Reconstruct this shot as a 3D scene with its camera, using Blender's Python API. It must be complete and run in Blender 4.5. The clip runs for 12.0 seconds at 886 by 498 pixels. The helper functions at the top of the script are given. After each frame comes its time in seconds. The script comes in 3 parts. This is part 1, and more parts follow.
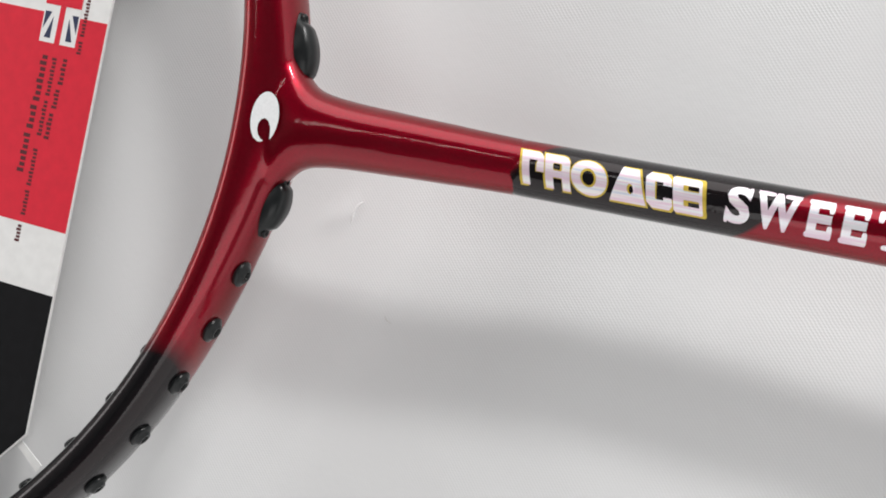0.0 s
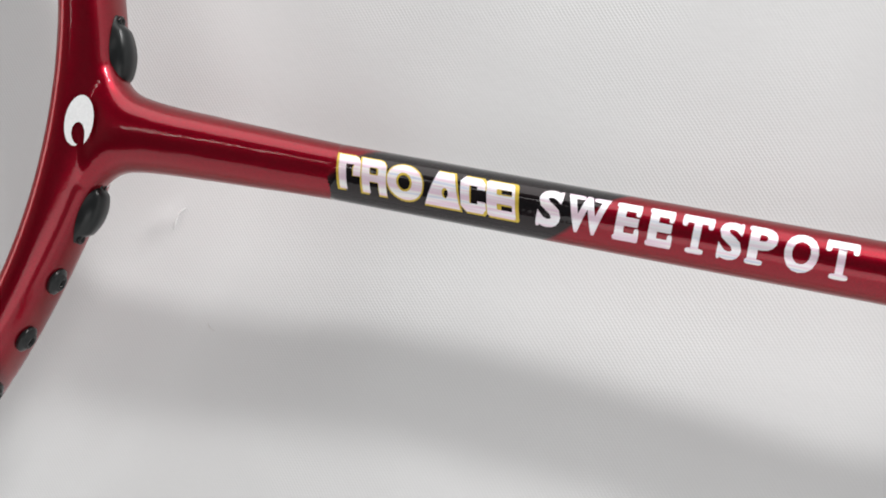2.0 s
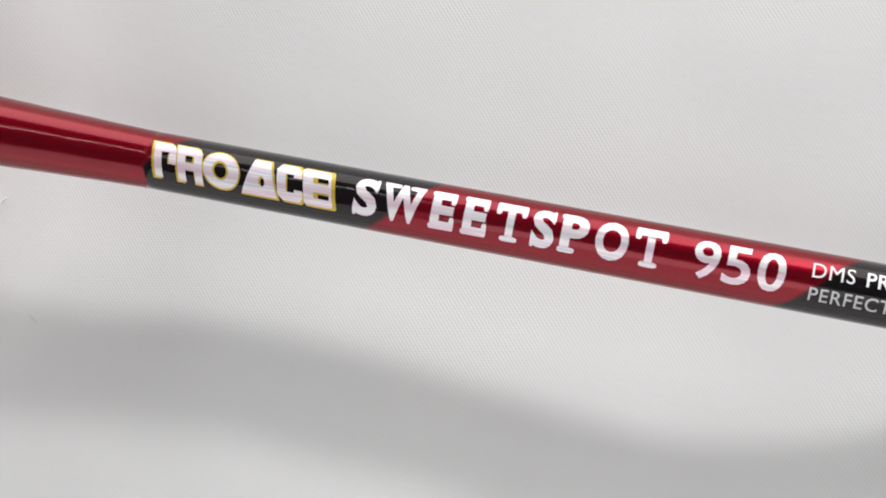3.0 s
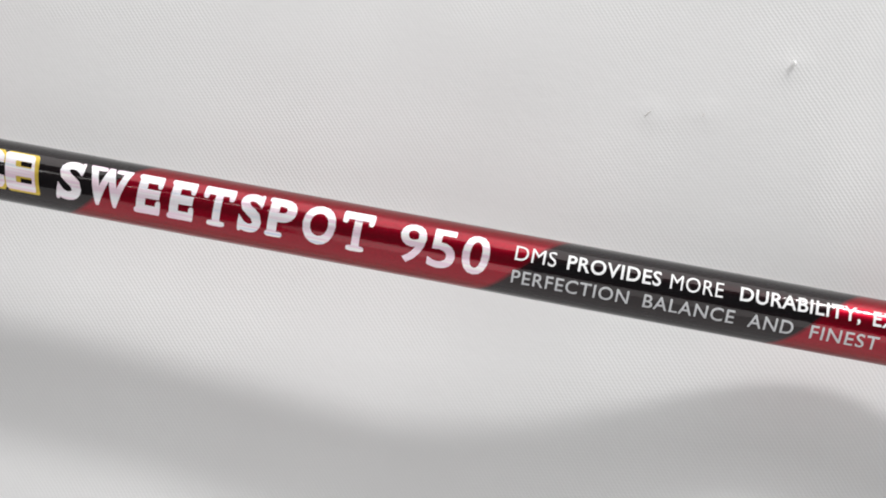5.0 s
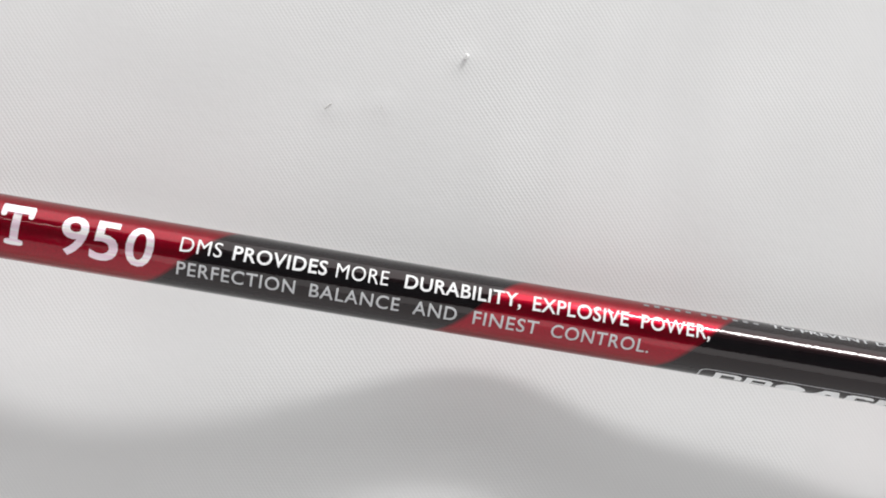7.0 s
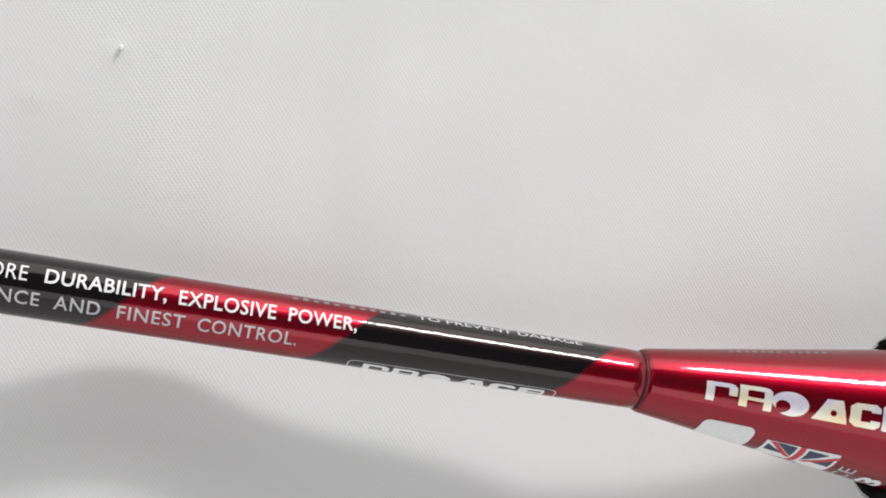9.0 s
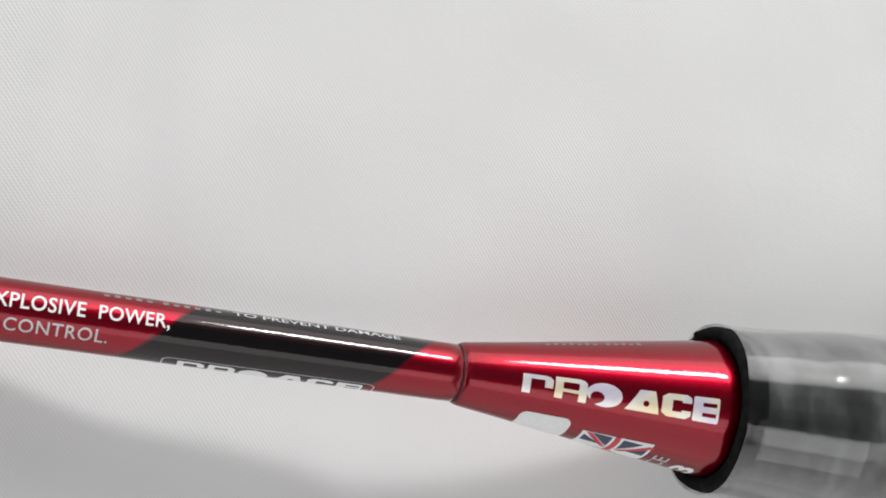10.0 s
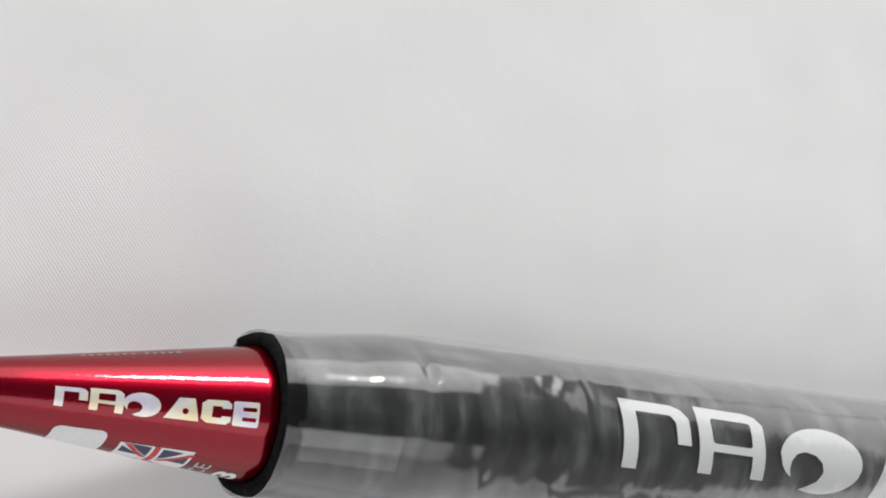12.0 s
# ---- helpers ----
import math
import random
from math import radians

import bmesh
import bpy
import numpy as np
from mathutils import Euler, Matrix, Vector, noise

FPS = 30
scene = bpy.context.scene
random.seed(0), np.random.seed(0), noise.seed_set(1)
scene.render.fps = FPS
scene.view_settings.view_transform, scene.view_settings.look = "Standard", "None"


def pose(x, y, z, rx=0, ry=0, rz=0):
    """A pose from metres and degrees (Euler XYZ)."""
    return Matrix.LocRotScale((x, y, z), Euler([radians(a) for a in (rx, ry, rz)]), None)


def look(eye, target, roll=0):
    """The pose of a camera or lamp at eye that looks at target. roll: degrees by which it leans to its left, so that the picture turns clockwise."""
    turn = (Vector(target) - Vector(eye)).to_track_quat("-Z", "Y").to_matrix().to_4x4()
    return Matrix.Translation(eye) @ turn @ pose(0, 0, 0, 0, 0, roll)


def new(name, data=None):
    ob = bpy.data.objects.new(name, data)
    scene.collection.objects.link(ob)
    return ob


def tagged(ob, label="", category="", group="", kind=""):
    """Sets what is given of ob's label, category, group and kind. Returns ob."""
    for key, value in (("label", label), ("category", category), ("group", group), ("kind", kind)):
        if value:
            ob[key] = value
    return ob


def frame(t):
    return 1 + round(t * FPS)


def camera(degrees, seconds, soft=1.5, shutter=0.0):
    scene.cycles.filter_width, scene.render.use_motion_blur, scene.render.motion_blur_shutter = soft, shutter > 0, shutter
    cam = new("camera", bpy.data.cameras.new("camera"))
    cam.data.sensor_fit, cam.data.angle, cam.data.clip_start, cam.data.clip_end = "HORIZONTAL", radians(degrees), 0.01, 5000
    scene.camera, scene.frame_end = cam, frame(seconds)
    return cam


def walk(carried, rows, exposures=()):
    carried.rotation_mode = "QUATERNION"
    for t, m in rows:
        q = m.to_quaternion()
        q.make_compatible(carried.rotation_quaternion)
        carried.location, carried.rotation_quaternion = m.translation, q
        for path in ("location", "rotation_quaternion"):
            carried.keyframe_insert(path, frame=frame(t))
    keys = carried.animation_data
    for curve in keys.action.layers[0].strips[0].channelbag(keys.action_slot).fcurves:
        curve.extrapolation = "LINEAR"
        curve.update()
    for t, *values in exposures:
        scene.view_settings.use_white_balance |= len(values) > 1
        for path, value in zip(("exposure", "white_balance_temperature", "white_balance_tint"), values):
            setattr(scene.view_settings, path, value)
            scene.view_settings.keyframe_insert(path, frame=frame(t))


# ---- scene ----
cam = camera(37.48, 12.0, soft=1.8)
# seconds, eye in metres, turns in degrees
ROWS = [
    (0.0, 0.06437, -0.00166, 0.16868, 0.554, 21.072, 11.448),
    (0.5, 0.06528, -0.00170, 0.16882, 0.786, 19.751, 11.300),
    (1.0, 0.06645, -0.00171, 0.16849, 0.970, 18.509, 11.210),
    (1.5, 0.06837, -0.00148, 0.16781, 1.026, 17.003, 11.155),
    (2.0, 0.07022, -0.00157, 0.16677, 0.999, 15.268, 11.041),
    (2.5, 0.07308, -0.00133, 0.16551, 0.913, 13.583, 10.879),
    (3.0, 0.07891, 0.00003, 0.16365, 0.476, 10.762, 10.738),
    (5.0, 0.09609, 0.00362, 0.15953, -0.420, 5.060, 10.404),
    (5.5, 0.10102, 0.00436, 0.15935, -0.526, 2.772, 10.313),
    (6.0, 0.10479, 0.00409, 0.15910, -0.270, 0.996, 10.221),
    (6.5, 0.10932, 0.00373, 0.15883, 0.072, -0.659, 9.623),
    (8.5, 0.12261, 0.00547, 0.16046, -0.003, -10.079, 9.744),
    (9.0, 0.12636, 0.00634, 0.16180, -0.134, -12.626, 9.581),
    (9.5, 0.13023, 0.00725, 0.16307, -0.281, -15.290, 9.451),
    (10.0, 0.13309, 0.00851, 0.16408, -0.691, -17.849, 9.444),
    (10.5, 0.13554, 0.00950, 0.16493, -1.020, -20.403, 9.375),
    (10.8, 0.13670, 0.00970, 0.16510, -0.948, -23.720, 9.393),
    (11.0, 0.13696, 0.00964, 0.16513, -0.865, -24.843, 9.230),
    (11.5, 0.13818, 0.00912, 0.16603, -0.422, -31.669, 8.985),
    (12.0, 0.13876, 0.00806, 0.16733, 0.536, -35.674, 8.416),
]
walk(cam, [(t, pose(x, y, z, rx, ry, rz)) for t, x, y, z, rx, ry, rz in ROWS], [(0.0, 0.57), (6.0, 0.54), (9.0, 0.52), (12.0, 0.46)])

# ---- light ----
scene.view_settings.exposure = 0.52
world = bpy.data.worlds.new("world")
scene.world = world
world.use_nodes = True
world.node_tree.nodes["Background"].inputs["Color"].default_value = (0.75, 0.78, 0.82, 1)
world.node_tree.nodes["Background"].inputs["Strength"].default_value = 0.05


def area_lamp(name, eye, target, size_x, size_y, watts, colour):
    data = bpy.data.lights.new(name, "AREA")
    data.shape, data.size, data.size_y = "RECTANGLE", size_x, size_y
    data.energy, data.color = watts, colour
    ob = new(name, data)
    ob.matrix_world = look(eye, target)
    return ob


KEY = Vector((0.30, 0.83, 0.47)).normalized()
area_lamp("key_lamp", tuple(Vector((0.12, 0, 0)) + KEY * 1.45), (0.12, 0, 0), 0.35, 0.115, 7.7, (1.0, 0.985, 0.97))
area_lamp("tube_lamp", (-0.55, 0.48, 1.25), (0.0, 0.0, 0.0), 0.9, 0.022, 0.6, (1.0, 0.98, 0.95))
area_lamp("front_window", (0.3, -1.295, 0.94), (0.3, 0.0, 0.94), 2.5, 1.88, 9.0, (1.0, 0.985, 0.975))
area_lamp("back_window", (0.1, 1.395, 0.60), (0.1, 0.0, 0.60), 2.6, 1.12, 14.0, (1.0, 0.985, 0.975))
# two unseen side fills, added to lift the ambient light on the cloth
area_lamp("west_fill", (-1.395, 0.05, 0.50), (0.0, 0.05, 0.50), 2.4, 0.40, 5.5, (1.0, 0.985, 0.975))
area_lamp("east_fill", (1.595, 0.05, 0.43), (0.0, 0.05, 0.43), 2.4, 0.80, 4.0, (1.0, 0.985, 0.975))

# unseen overhead panel, added as fill for the cloth and lower reflections
area_lamp("overhead_fill", (0.6, -0.82, 1.97), (0.6, -0.82, 0.0), 1.9, 0.95, 6.0, (1.0, 0.99, 0.98))

# ---- materials ----


class Nodes:
    def __init__(self, name):
        self.mat = bpy.data.materials.new(name)
        self.mat.use_nodes = True
        self.tree = self.mat.node_tree
        self.bsdf = self.tree.nodes["Principled BSDF"]
        self.out = self.tree.nodes["Material Output"]

    def add(self, node_type, **settings):
        node = self.tree.nodes.new(node_type)
        for key, value in settings.items():
            if key == "op":
                node.operation = value
            elif key == "blend":
                node.blend_type = value
            elif key == "kind":
                node.data_type = value
        return node

    def link(self, a, b):
        self.tree.links.new(a, b)

    def put(self, **values):
        for key, value in values.items():
            self.bsdf.inputs[key.replace("_", " ")].default_value = value

    def math(self, op, a, b=0.0):
        node = self.add("ShaderNodeMath", op=op)
        for slot, value in ((0, a), (1, b)):
            if isinstance(value, (int, float)):
                node.inputs[slot].default_value = value
            else:
                self.link(value, node.inputs[slot])
        return node.outputs[0]

    def coords(self):
        return self.add("ShaderNodeTexCoord").outputs["Object"]

    def noise(self, scale, detail=4.0, vector=None):
        node = self.add("ShaderNodeTexNoise")
        node.inputs["Scale"].default_value = scale
        node.inputs["Detail"].default_value = detail
        self.link(vector if vector is not None else self.coords(), node.inputs["Vector"])
        return node.outputs["Fac"]

    def ramp(self, fac, stops, interpolation="LINEAR"):
        node = self.add("ShaderNodeValToRGB")
        node.color_ramp.interpolation = interpolation
        elements = node.color_ramp.elements
        while len(elements) < len(stops):
            elements.new(0.5)
        for element, (place, colour) in zip(elements, sorted(stops, key=lambda s: s[0])):
            element.position = place
            element.color = (*colour, 1)
        self.link(fac, node.inputs["Fac"])
        return node.outputs["Color"]

    def bump(self, height, strength, distance, into=None):
        node = self.add("ShaderNodeBump")
        node.inputs["Strength"].default_value = strength
        node.inputs["Distance"].default_value = distance
        self.link(height, node.inputs["Height"])
        if into is not None:
            self.link(into, node.inputs["Normal"])
        return node.outputs["Normal"]


RED, BLACK = (0.255, 0.0006, 0.012), (0.004, 0.0045, 0.0052)


def lacquer(name, scheme):
    """Candy lacquer with fine metal flake under a clear coat; scheme: shaft, frame or plain."""
    n = Nodes(name)
    co = n.coords()
    flake = n.noise(9000, 2.0, co)
    tint = n.ramp(flake, [(0.35, (0.75, 0.75, 0.75)), (0.65, (1.15, 1.15, 1.15))])
    if scheme == "plain":
        mask = None
    else:
        xyz = n.add("ShaderNodeSeparateXYZ")
        n.link(co, xyz.inputs[0])
        x, y, z = xyz.outputs
        if scheme == "shaft":
            turn = n.math("ARCTAN2", y, z)
            slant = n.math("SUBTRACT", n.math("MULTIPLY", x, 5.0), n.math("MULTIPLY", turn, 0.0172))
            w, k = (1, 1, 1), (0, 0, 0)
            stops = []
            on = True
            for edge in (14.7, 45.8, 92.8, 124.7, 148.8, 177.0):
                place = edge * 0.005
                stops += [(place - 0.0009, w if on else k), (place + 0.0009, k if on else w)]
                on = not on
            mask = n.ramp(slant, stops)
        else:
            far = n.math("ADD", n.math("ABSOLUTE", y), n.math("MULTIPLY", z, 0.9))
            mask = n.ramp(n.math("MULTIPLY", far, 10.0), [(0.335, (1, 1, 1)), (0.372, (0, 0, 0))])
    mix = n.add("ShaderNodeMix", kind="RGBA")
    if mask is None:
        mix.inputs["Factor"].default_value = 1.0
    else:
        n.link(mask, mix.inputs["Factor"])
    mix.inputs["A"].default_value = (*BLACK, 1)
    mix.inputs["B"].default_value = (*RED, 1)
    mul = n.add("ShaderNodeMix", kind="RGBA", blend="MULTIPLY")
    mul.inputs["Factor"].default_value = 1.0
    n.link(mix.outputs["Result"], mul.inputs["A"])
    n.link(tint, mul.inputs["B"])
    n.link(mul.outputs["Result"], n.bsdf.inputs["Base Color"])
    if mask is None:
        n.bsdf.inputs["Metallic"].default_value = 0.85
    else:
        n.link(n.math("MULTIPLY", mask, 0.85), n.bsdf.inputs["Metallic"])
    n.put(Roughness=0.32, Specular_IOR_Level=0.1, Coat_Weight=1.0, Coat_Roughness=0.035, Coat_IOR=1.44, Specular_Tint=(0.6, 0.02, 0.06, 1))
    orange = n.bump(n.noise(2600, 3.0, co), 0.19, 0.00006, n.bump(n.noise(420, 2.0, co), 0.02, 0.0004))
    n.link(orange, n.bsdf.inputs["Coat Normal"])
    return n.mat


def plain(name, colour, rough=0.5, metal=0.0, grain=300.0, depth=0.00005, spread=0.12, coat=0.0, spec=0.5):
    n = Nodes(name)
    co = n.coords()
    fine = n.noise(grain, 5.0, co)
    lo = tuple(c * (1 - spread) for c in colour)
    hi = tuple(min(1.0, c * (1 + spread)) for c in colour)
    n.link(n.ramp(fine, [(0.3, lo), (0.7, hi)]), n.bsdf.inputs["Base Color"])
    n.put(Roughness=rough, Metallic=metal, Coat_Weight=coat, Specular_IOR_Level=spec)
    n.link(n.bump(fine, 0.3, depth), n.bsdf.inputs["Normal"])
    return n.mat


def foil(name, warm=0.0):
    """Silver holographic foil: streaks of pink, gold and pale blue along the print. Grey and lilac bands put its
    reflections into the colour.
    """
    n = Nodes(name)
    co = n.coords()
    mapping = n.add("ShaderNodeMapping")
    mapping.inputs["Scale"].default_value = (30, 900, 900)
    n.link(co, mapping.inputs["Vector"])
    streak = n.noise(1.0, 3.0, mapping.outputs[0])
    if warm:
        mapping.inputs["Scale"].default_value = (160, 160, 160)
    colour = n.ramp(streak, [(0.34, (0.95, 0.80, 0.52)), (0.48, (0.93, 0.90, 0.80)), (0.60, (0.78, 0.74, 0.92)), (0.72, (0.93, 0.93, 0.90))] if warm else [(0.25, (0.62, 0.66, 0.82)), (0.40, (0.88, 0.87, 0.90)), (0.50, (0.82, 0.62, 0.74)),
                             (0.57, (0.93, 0.92, 0.90)), (0.66, (0.60, 0.63, 0.80)), (0.80, (0.95, 0.90 - 0.1 * warm, 0.82 - 0.3 * warm))])
    n.link(colour, n.bsdf.inputs["Base Color"])
    n.put(Metallic=0.5, Roughness=0.36, Coat_Weight=0.3, Coat_Roughness=0.1)
    return n.mat


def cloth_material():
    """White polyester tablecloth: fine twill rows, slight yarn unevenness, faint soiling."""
    n = Nodes("white_cloth")
    co = n.coords()
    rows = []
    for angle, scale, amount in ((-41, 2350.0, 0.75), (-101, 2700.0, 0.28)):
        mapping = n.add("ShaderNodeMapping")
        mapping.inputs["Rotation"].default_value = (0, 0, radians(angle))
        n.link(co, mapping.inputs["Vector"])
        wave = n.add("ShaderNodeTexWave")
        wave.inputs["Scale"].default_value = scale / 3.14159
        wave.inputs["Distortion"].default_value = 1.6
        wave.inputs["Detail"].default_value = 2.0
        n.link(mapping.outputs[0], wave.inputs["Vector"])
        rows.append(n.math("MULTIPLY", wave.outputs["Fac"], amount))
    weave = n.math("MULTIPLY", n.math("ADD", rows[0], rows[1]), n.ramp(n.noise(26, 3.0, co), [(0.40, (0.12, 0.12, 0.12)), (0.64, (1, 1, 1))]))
    broad = n.noise(18, 4.0, co)
    fine = n.noise(700, 4.0, co)
    base = n.ramp(broad, [(0.3, (0.78, 0.785, 0.79)), (0.7, (0.82, 0.825, 0.83))])
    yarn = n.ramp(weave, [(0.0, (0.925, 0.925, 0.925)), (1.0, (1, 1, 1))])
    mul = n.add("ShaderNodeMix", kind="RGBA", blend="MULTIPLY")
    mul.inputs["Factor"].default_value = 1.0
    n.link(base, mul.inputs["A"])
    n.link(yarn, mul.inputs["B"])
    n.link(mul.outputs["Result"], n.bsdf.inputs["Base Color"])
    n.put(Roughness=0.85, Sheen_Weight=0.15)
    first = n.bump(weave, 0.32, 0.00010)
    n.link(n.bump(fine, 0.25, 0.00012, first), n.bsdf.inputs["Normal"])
    return n.mat


def film_material():
    """Clear packing film: see-through straight on, mirror-like at a slant."""
    n = Nodes("clear_film")
    n.tree.nodes.remove(n.bsdf)
    clear = n.add("ShaderNodeBsdfTransparent")
    clear.inputs["Color"].default_value = (0.93, 0.94, 0.94, 1)
    shine = n.add("ShaderNodeBsdfGlossy")
    shine.inputs["Roughness"].default_value = 0.12
    shine.inputs["Color"].default_value = (0.95, 0.95, 0.95, 1)
    slant = n.add("ShaderNodeLayerWeight")
    slant.inputs["Blend"].default_value = 0.5
    stretched = n.add("ShaderNodeMapping")
    stretched.inputs["Scale"].default_value = (520, 70, 70)
    n.link(n.coords(), stretched.inputs["Vector"])
    wrinkle = n.bump(n.noise(1.0, 3.0, stretched.outputs[0]), 0.06, 0.0006, n.bump(n.noise(110, 3.0), 0.09, 0.0012))
    n.link(wrinkle, shine.inputs["Normal"])
    n.link(wrinkle, slant.inputs["Normal"])
    gloss = n.math("ADD", n.math("MULTIPLY", n.math("POWER", slant.outputs["Facing"], 2.0), 0.85), 0.05)
    mix = n.add("ShaderNodeMixShader")
    n.link(gloss, mix.inputs[0])
    n.link(clear.outputs[0], mix.inputs[1])
    n.link(shine.outputs[0], mix.inputs[2])
    n.link(mix.outputs[0], n.out.inputs["Surface"])
    return n.mat


def grip_material():
    """Black synthetic grip tape: leathery pores, with random lighter streaks across it."""
    n = Nodes("black_grip")
    co = n.coords()
    mapping = n.add("ShaderNodeMapping")
    mapping.inputs["Rotation"].default_value = (0, 0, radians(24))
    mapping.inputs["Scale"].default_value = (260, 70, 70)
    n.link(co, mapping.inputs["Vector"])
    streak = n.noise(1.0, 5.0, mapping.outputs[0])
    blotch = n.noise(95, 4.0, co)
    pores = n.noise(1500, 3.0, co)
    mottle = n.math("MULTIPLY", streak, blotch)
    n.link(n.ramp(mottle, [(0.19, (0.010, 0.0115, 0.012)), (0.28, (0.040, 0.043, 0.044)), (0.40, (0.13, 0.135, 0.137))]), n.bsdf.inputs["Base Color"])
    n.put(Roughness=0.55, Specular_IOR_Level=0.4)
    n.link(n.bump(pores, 0.3, 0.0001, n.bump(mottle, 0.5, 0.0006)), n.bsdf.inputs["Normal"])
    return n.mat


FRAME_PAINT = lacquer("frame_lacquer", "frame")
SHAFT_PAINT = lacquer("shaft_lacquer", "shaft")
CONE_PAINT = lacquer("cone_lacquer", "plain")
RUBBER = plain("black_rubber", (0.009, 0.0105, 0.011), 0.30, 0, 900, 0.00002, 0.2, 0.0, 0.35)
GRIP = grip_material()
FOAM = plain("black_foam", (0.008, 0.0085, 0.009), 0.8, 0, 900, 0.0002, 0.4, 0.0, 0.05)
SEAM = plain("dark_seam", (0.05, 0.006, 0.008), 0.5, 0, 2000)
SILVER = foil("silver_foil")
PEARL = foil("pearl_foil", 1.0)
GOLD = plain("gold_print", (0.62, 0.45, 0.06), 0.35, 0.5, 2000)
WHITE = plain("white_print", (0.80, 0.81, 0.82), 0.4, 0, 2500, 0.00001, 0.05)
GREY = plain("grey_print", (0.56, 0.57, 0.59), 0.4, 0.2, 2500, 0.00001, 0.05)
FAINT = plain("faint_print", (0.22, 0.22, 0.23), 0.4, 0.2, 2500, 0.00001, 0.05)
NAVY = plain("navy_print", (0.03, 0.04, 0.09), 0.4, 0, 2500)
FLAG_RED = plain("red_print", (0.55, 0.03, 0.05), 0.4, 0, 2500)
CARD_RED = plain("red_card", (0.66, 0.014, 0.036), 0.45, 0, 500, 0.00002, 0.06, 0.2)
CARD_WHITE = plain("white_card", (0.80, 0.80, 0.79), 0.45, 0, 500, 0.00002, 0.04, 0.2)
CARD_BLACK = plain("black_card", (0.006, 0.006, 0.007), 0.7, 0, 500, 0.00002, 0.2, 0.0, 0.15)
INK = plain("dark_ink", (0.09, 0.012, 0.018), 0.5, 0, 2500)
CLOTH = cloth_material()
FILM = film_material()
WALL = plain("wall_paint", (0.20, 0.20, 0.20), 0.8, 0, 30, 0.0005, 0.04)
CEILING = plain("ceiling_paint", (0.09, 0.09, 0.095), 0.9, 0, 30, 0.0005, 0.04)

# ---- helpers for meshes; shapes are given in millimetres ----
MM = 0.001
AXIS = 0.0145


def smooth_step(a, b, v):
    t = min(1.0, max(0.0, (v - a) / (b - a)))
    return t * t * (3 - 2 * t)


def part(name, bm, material, parent=None, label="", smooth=True):
    mesh = bpy.data.meshes.new(name)
    bm.normal_update()
    bm.to_mesh(mesh)
    bm.free()
    mesh.materials.append(material)
    for face in mesh.polygons:
        face.use_smooth = smooth
    ob = new(name, mesh)
    ob.parent = parent
    return tagged(ob, label)


def thing(name, place, label, category, group=""):
    ob = new(name)
    ob.empty_display_size = 0.01
    ob.location = place
    return tagged(ob, label, category, group)


def skin(rings, closed=False, caps=True):
    """A bmesh through rings of points in millimetres."""
    bm = bmesh.new()
    made = [[bm.verts.new(Vector(p) * MM) for p in ring] for ring in rings]
    pairs = list(zip(made, made[1:])) + ([(made[-1], made[0])] if closed else [])
    for a, b in pairs:
        count = len(a)
        for i in range(count):
            bm.faces.new((a[i], a[(i + 1) % count], b[(i + 1) % count], b[i]))
    if caps and not closed:
        bm.faces.new(list(reversed(made[0])))
        bm.faces.new(made[-1])
    bmesh.ops.recalc_face_normals(bm, faces=bm.faces)
    return bm


def lathe(profile, count=48):
    """Turns (s, radius) pairs about the racket's axis."""
    return skin([[(s, r * math.sin(a), r * math.cos(a)) for a in (2 * math.pi * i / count for i in range(count))] for s, r in profile])


def super_ring(count, half_n, half_z, power):
    out = []
    for i in range(count):
        a = 2 * math.pi * i / count
        c, s = math.cos(a), math.sin(a)
        out.append((half_n * math.copysign(abs(c) ** (2 / power), c), half_z * math.copysign(abs(s) ** (2 / power), s)))
    return out


def flat_mesh(curve):
    ob = bpy.data.objects.new("flat", curve)
    scene.collection.objects.link(ob)
    bpy.context.view_layer.update()
    mesh = bpy.data.meshes.new_from_object(ob.evaluated_get(bpy.context.evaluated_depsgraph_get()))
    bm = bmesh.new()
    bm.from_mesh(mesh)
    bpy.data.objects.remove(ob)
    bpy.data.meshes.remove(mesh)
    return bm


def letters(body, offset=0.0, spacing=1.0, words=1.0):
    """Flat letters with the built-in font."""
    curve = bpy.data.curves.new("letters", "FONT")
    curve.body, curve.offset, curve.space_character, curve.space_word = body, offset, spacing, words
    curve.resolution_u, curve.fill_mode = 4, "FRONT"
    return flat_mesh(curve)


def shapes(outlines):
    """Flat filled outlines; an outline inside another one is a hole."""
    curve = bpy.data.curves.new("shapes", "CURVE")
    curve.dimensions, curve.fill_mode = "2D", "FRONT"
    for outline in outlines:
        line = curve.splines.new("POLY")
        line.points.add(len(outline) - 1)
        for point, (x, y) in zip(line.points, outline):
            point.co = (x, y, 0, 1)
        line.use_cyclic_u = True
    return flat_mesh(curve)


def box_of(bm):
    xs = [v.co.x for v in bm.verts]
    ys = [v.co.y for v in bm.verts]
    return min(xs), max(xs), min(ys), max(ys)


def cut(bm, across, along):
    """Cuts a flat mesh into strips so that it can be bent."""
    x0, x1, y0, y1 = box_of(bm)
    for count, axis, lo, hi in ((across, 1, y0, y1), (along, 0, x0, x1)):
        for i in range(1, count):
            at = lo + (hi - lo) * i / count
            place = (0, at, 0) if axis else (at, 0, 0)
            bmesh.ops.bisect_plane(bm, geom=bm.verts[:] + bm.edges[:] + bm.faces[:], plane_co=place, plane_no=(0, 1, 0) if axis else (1, 0, 0))


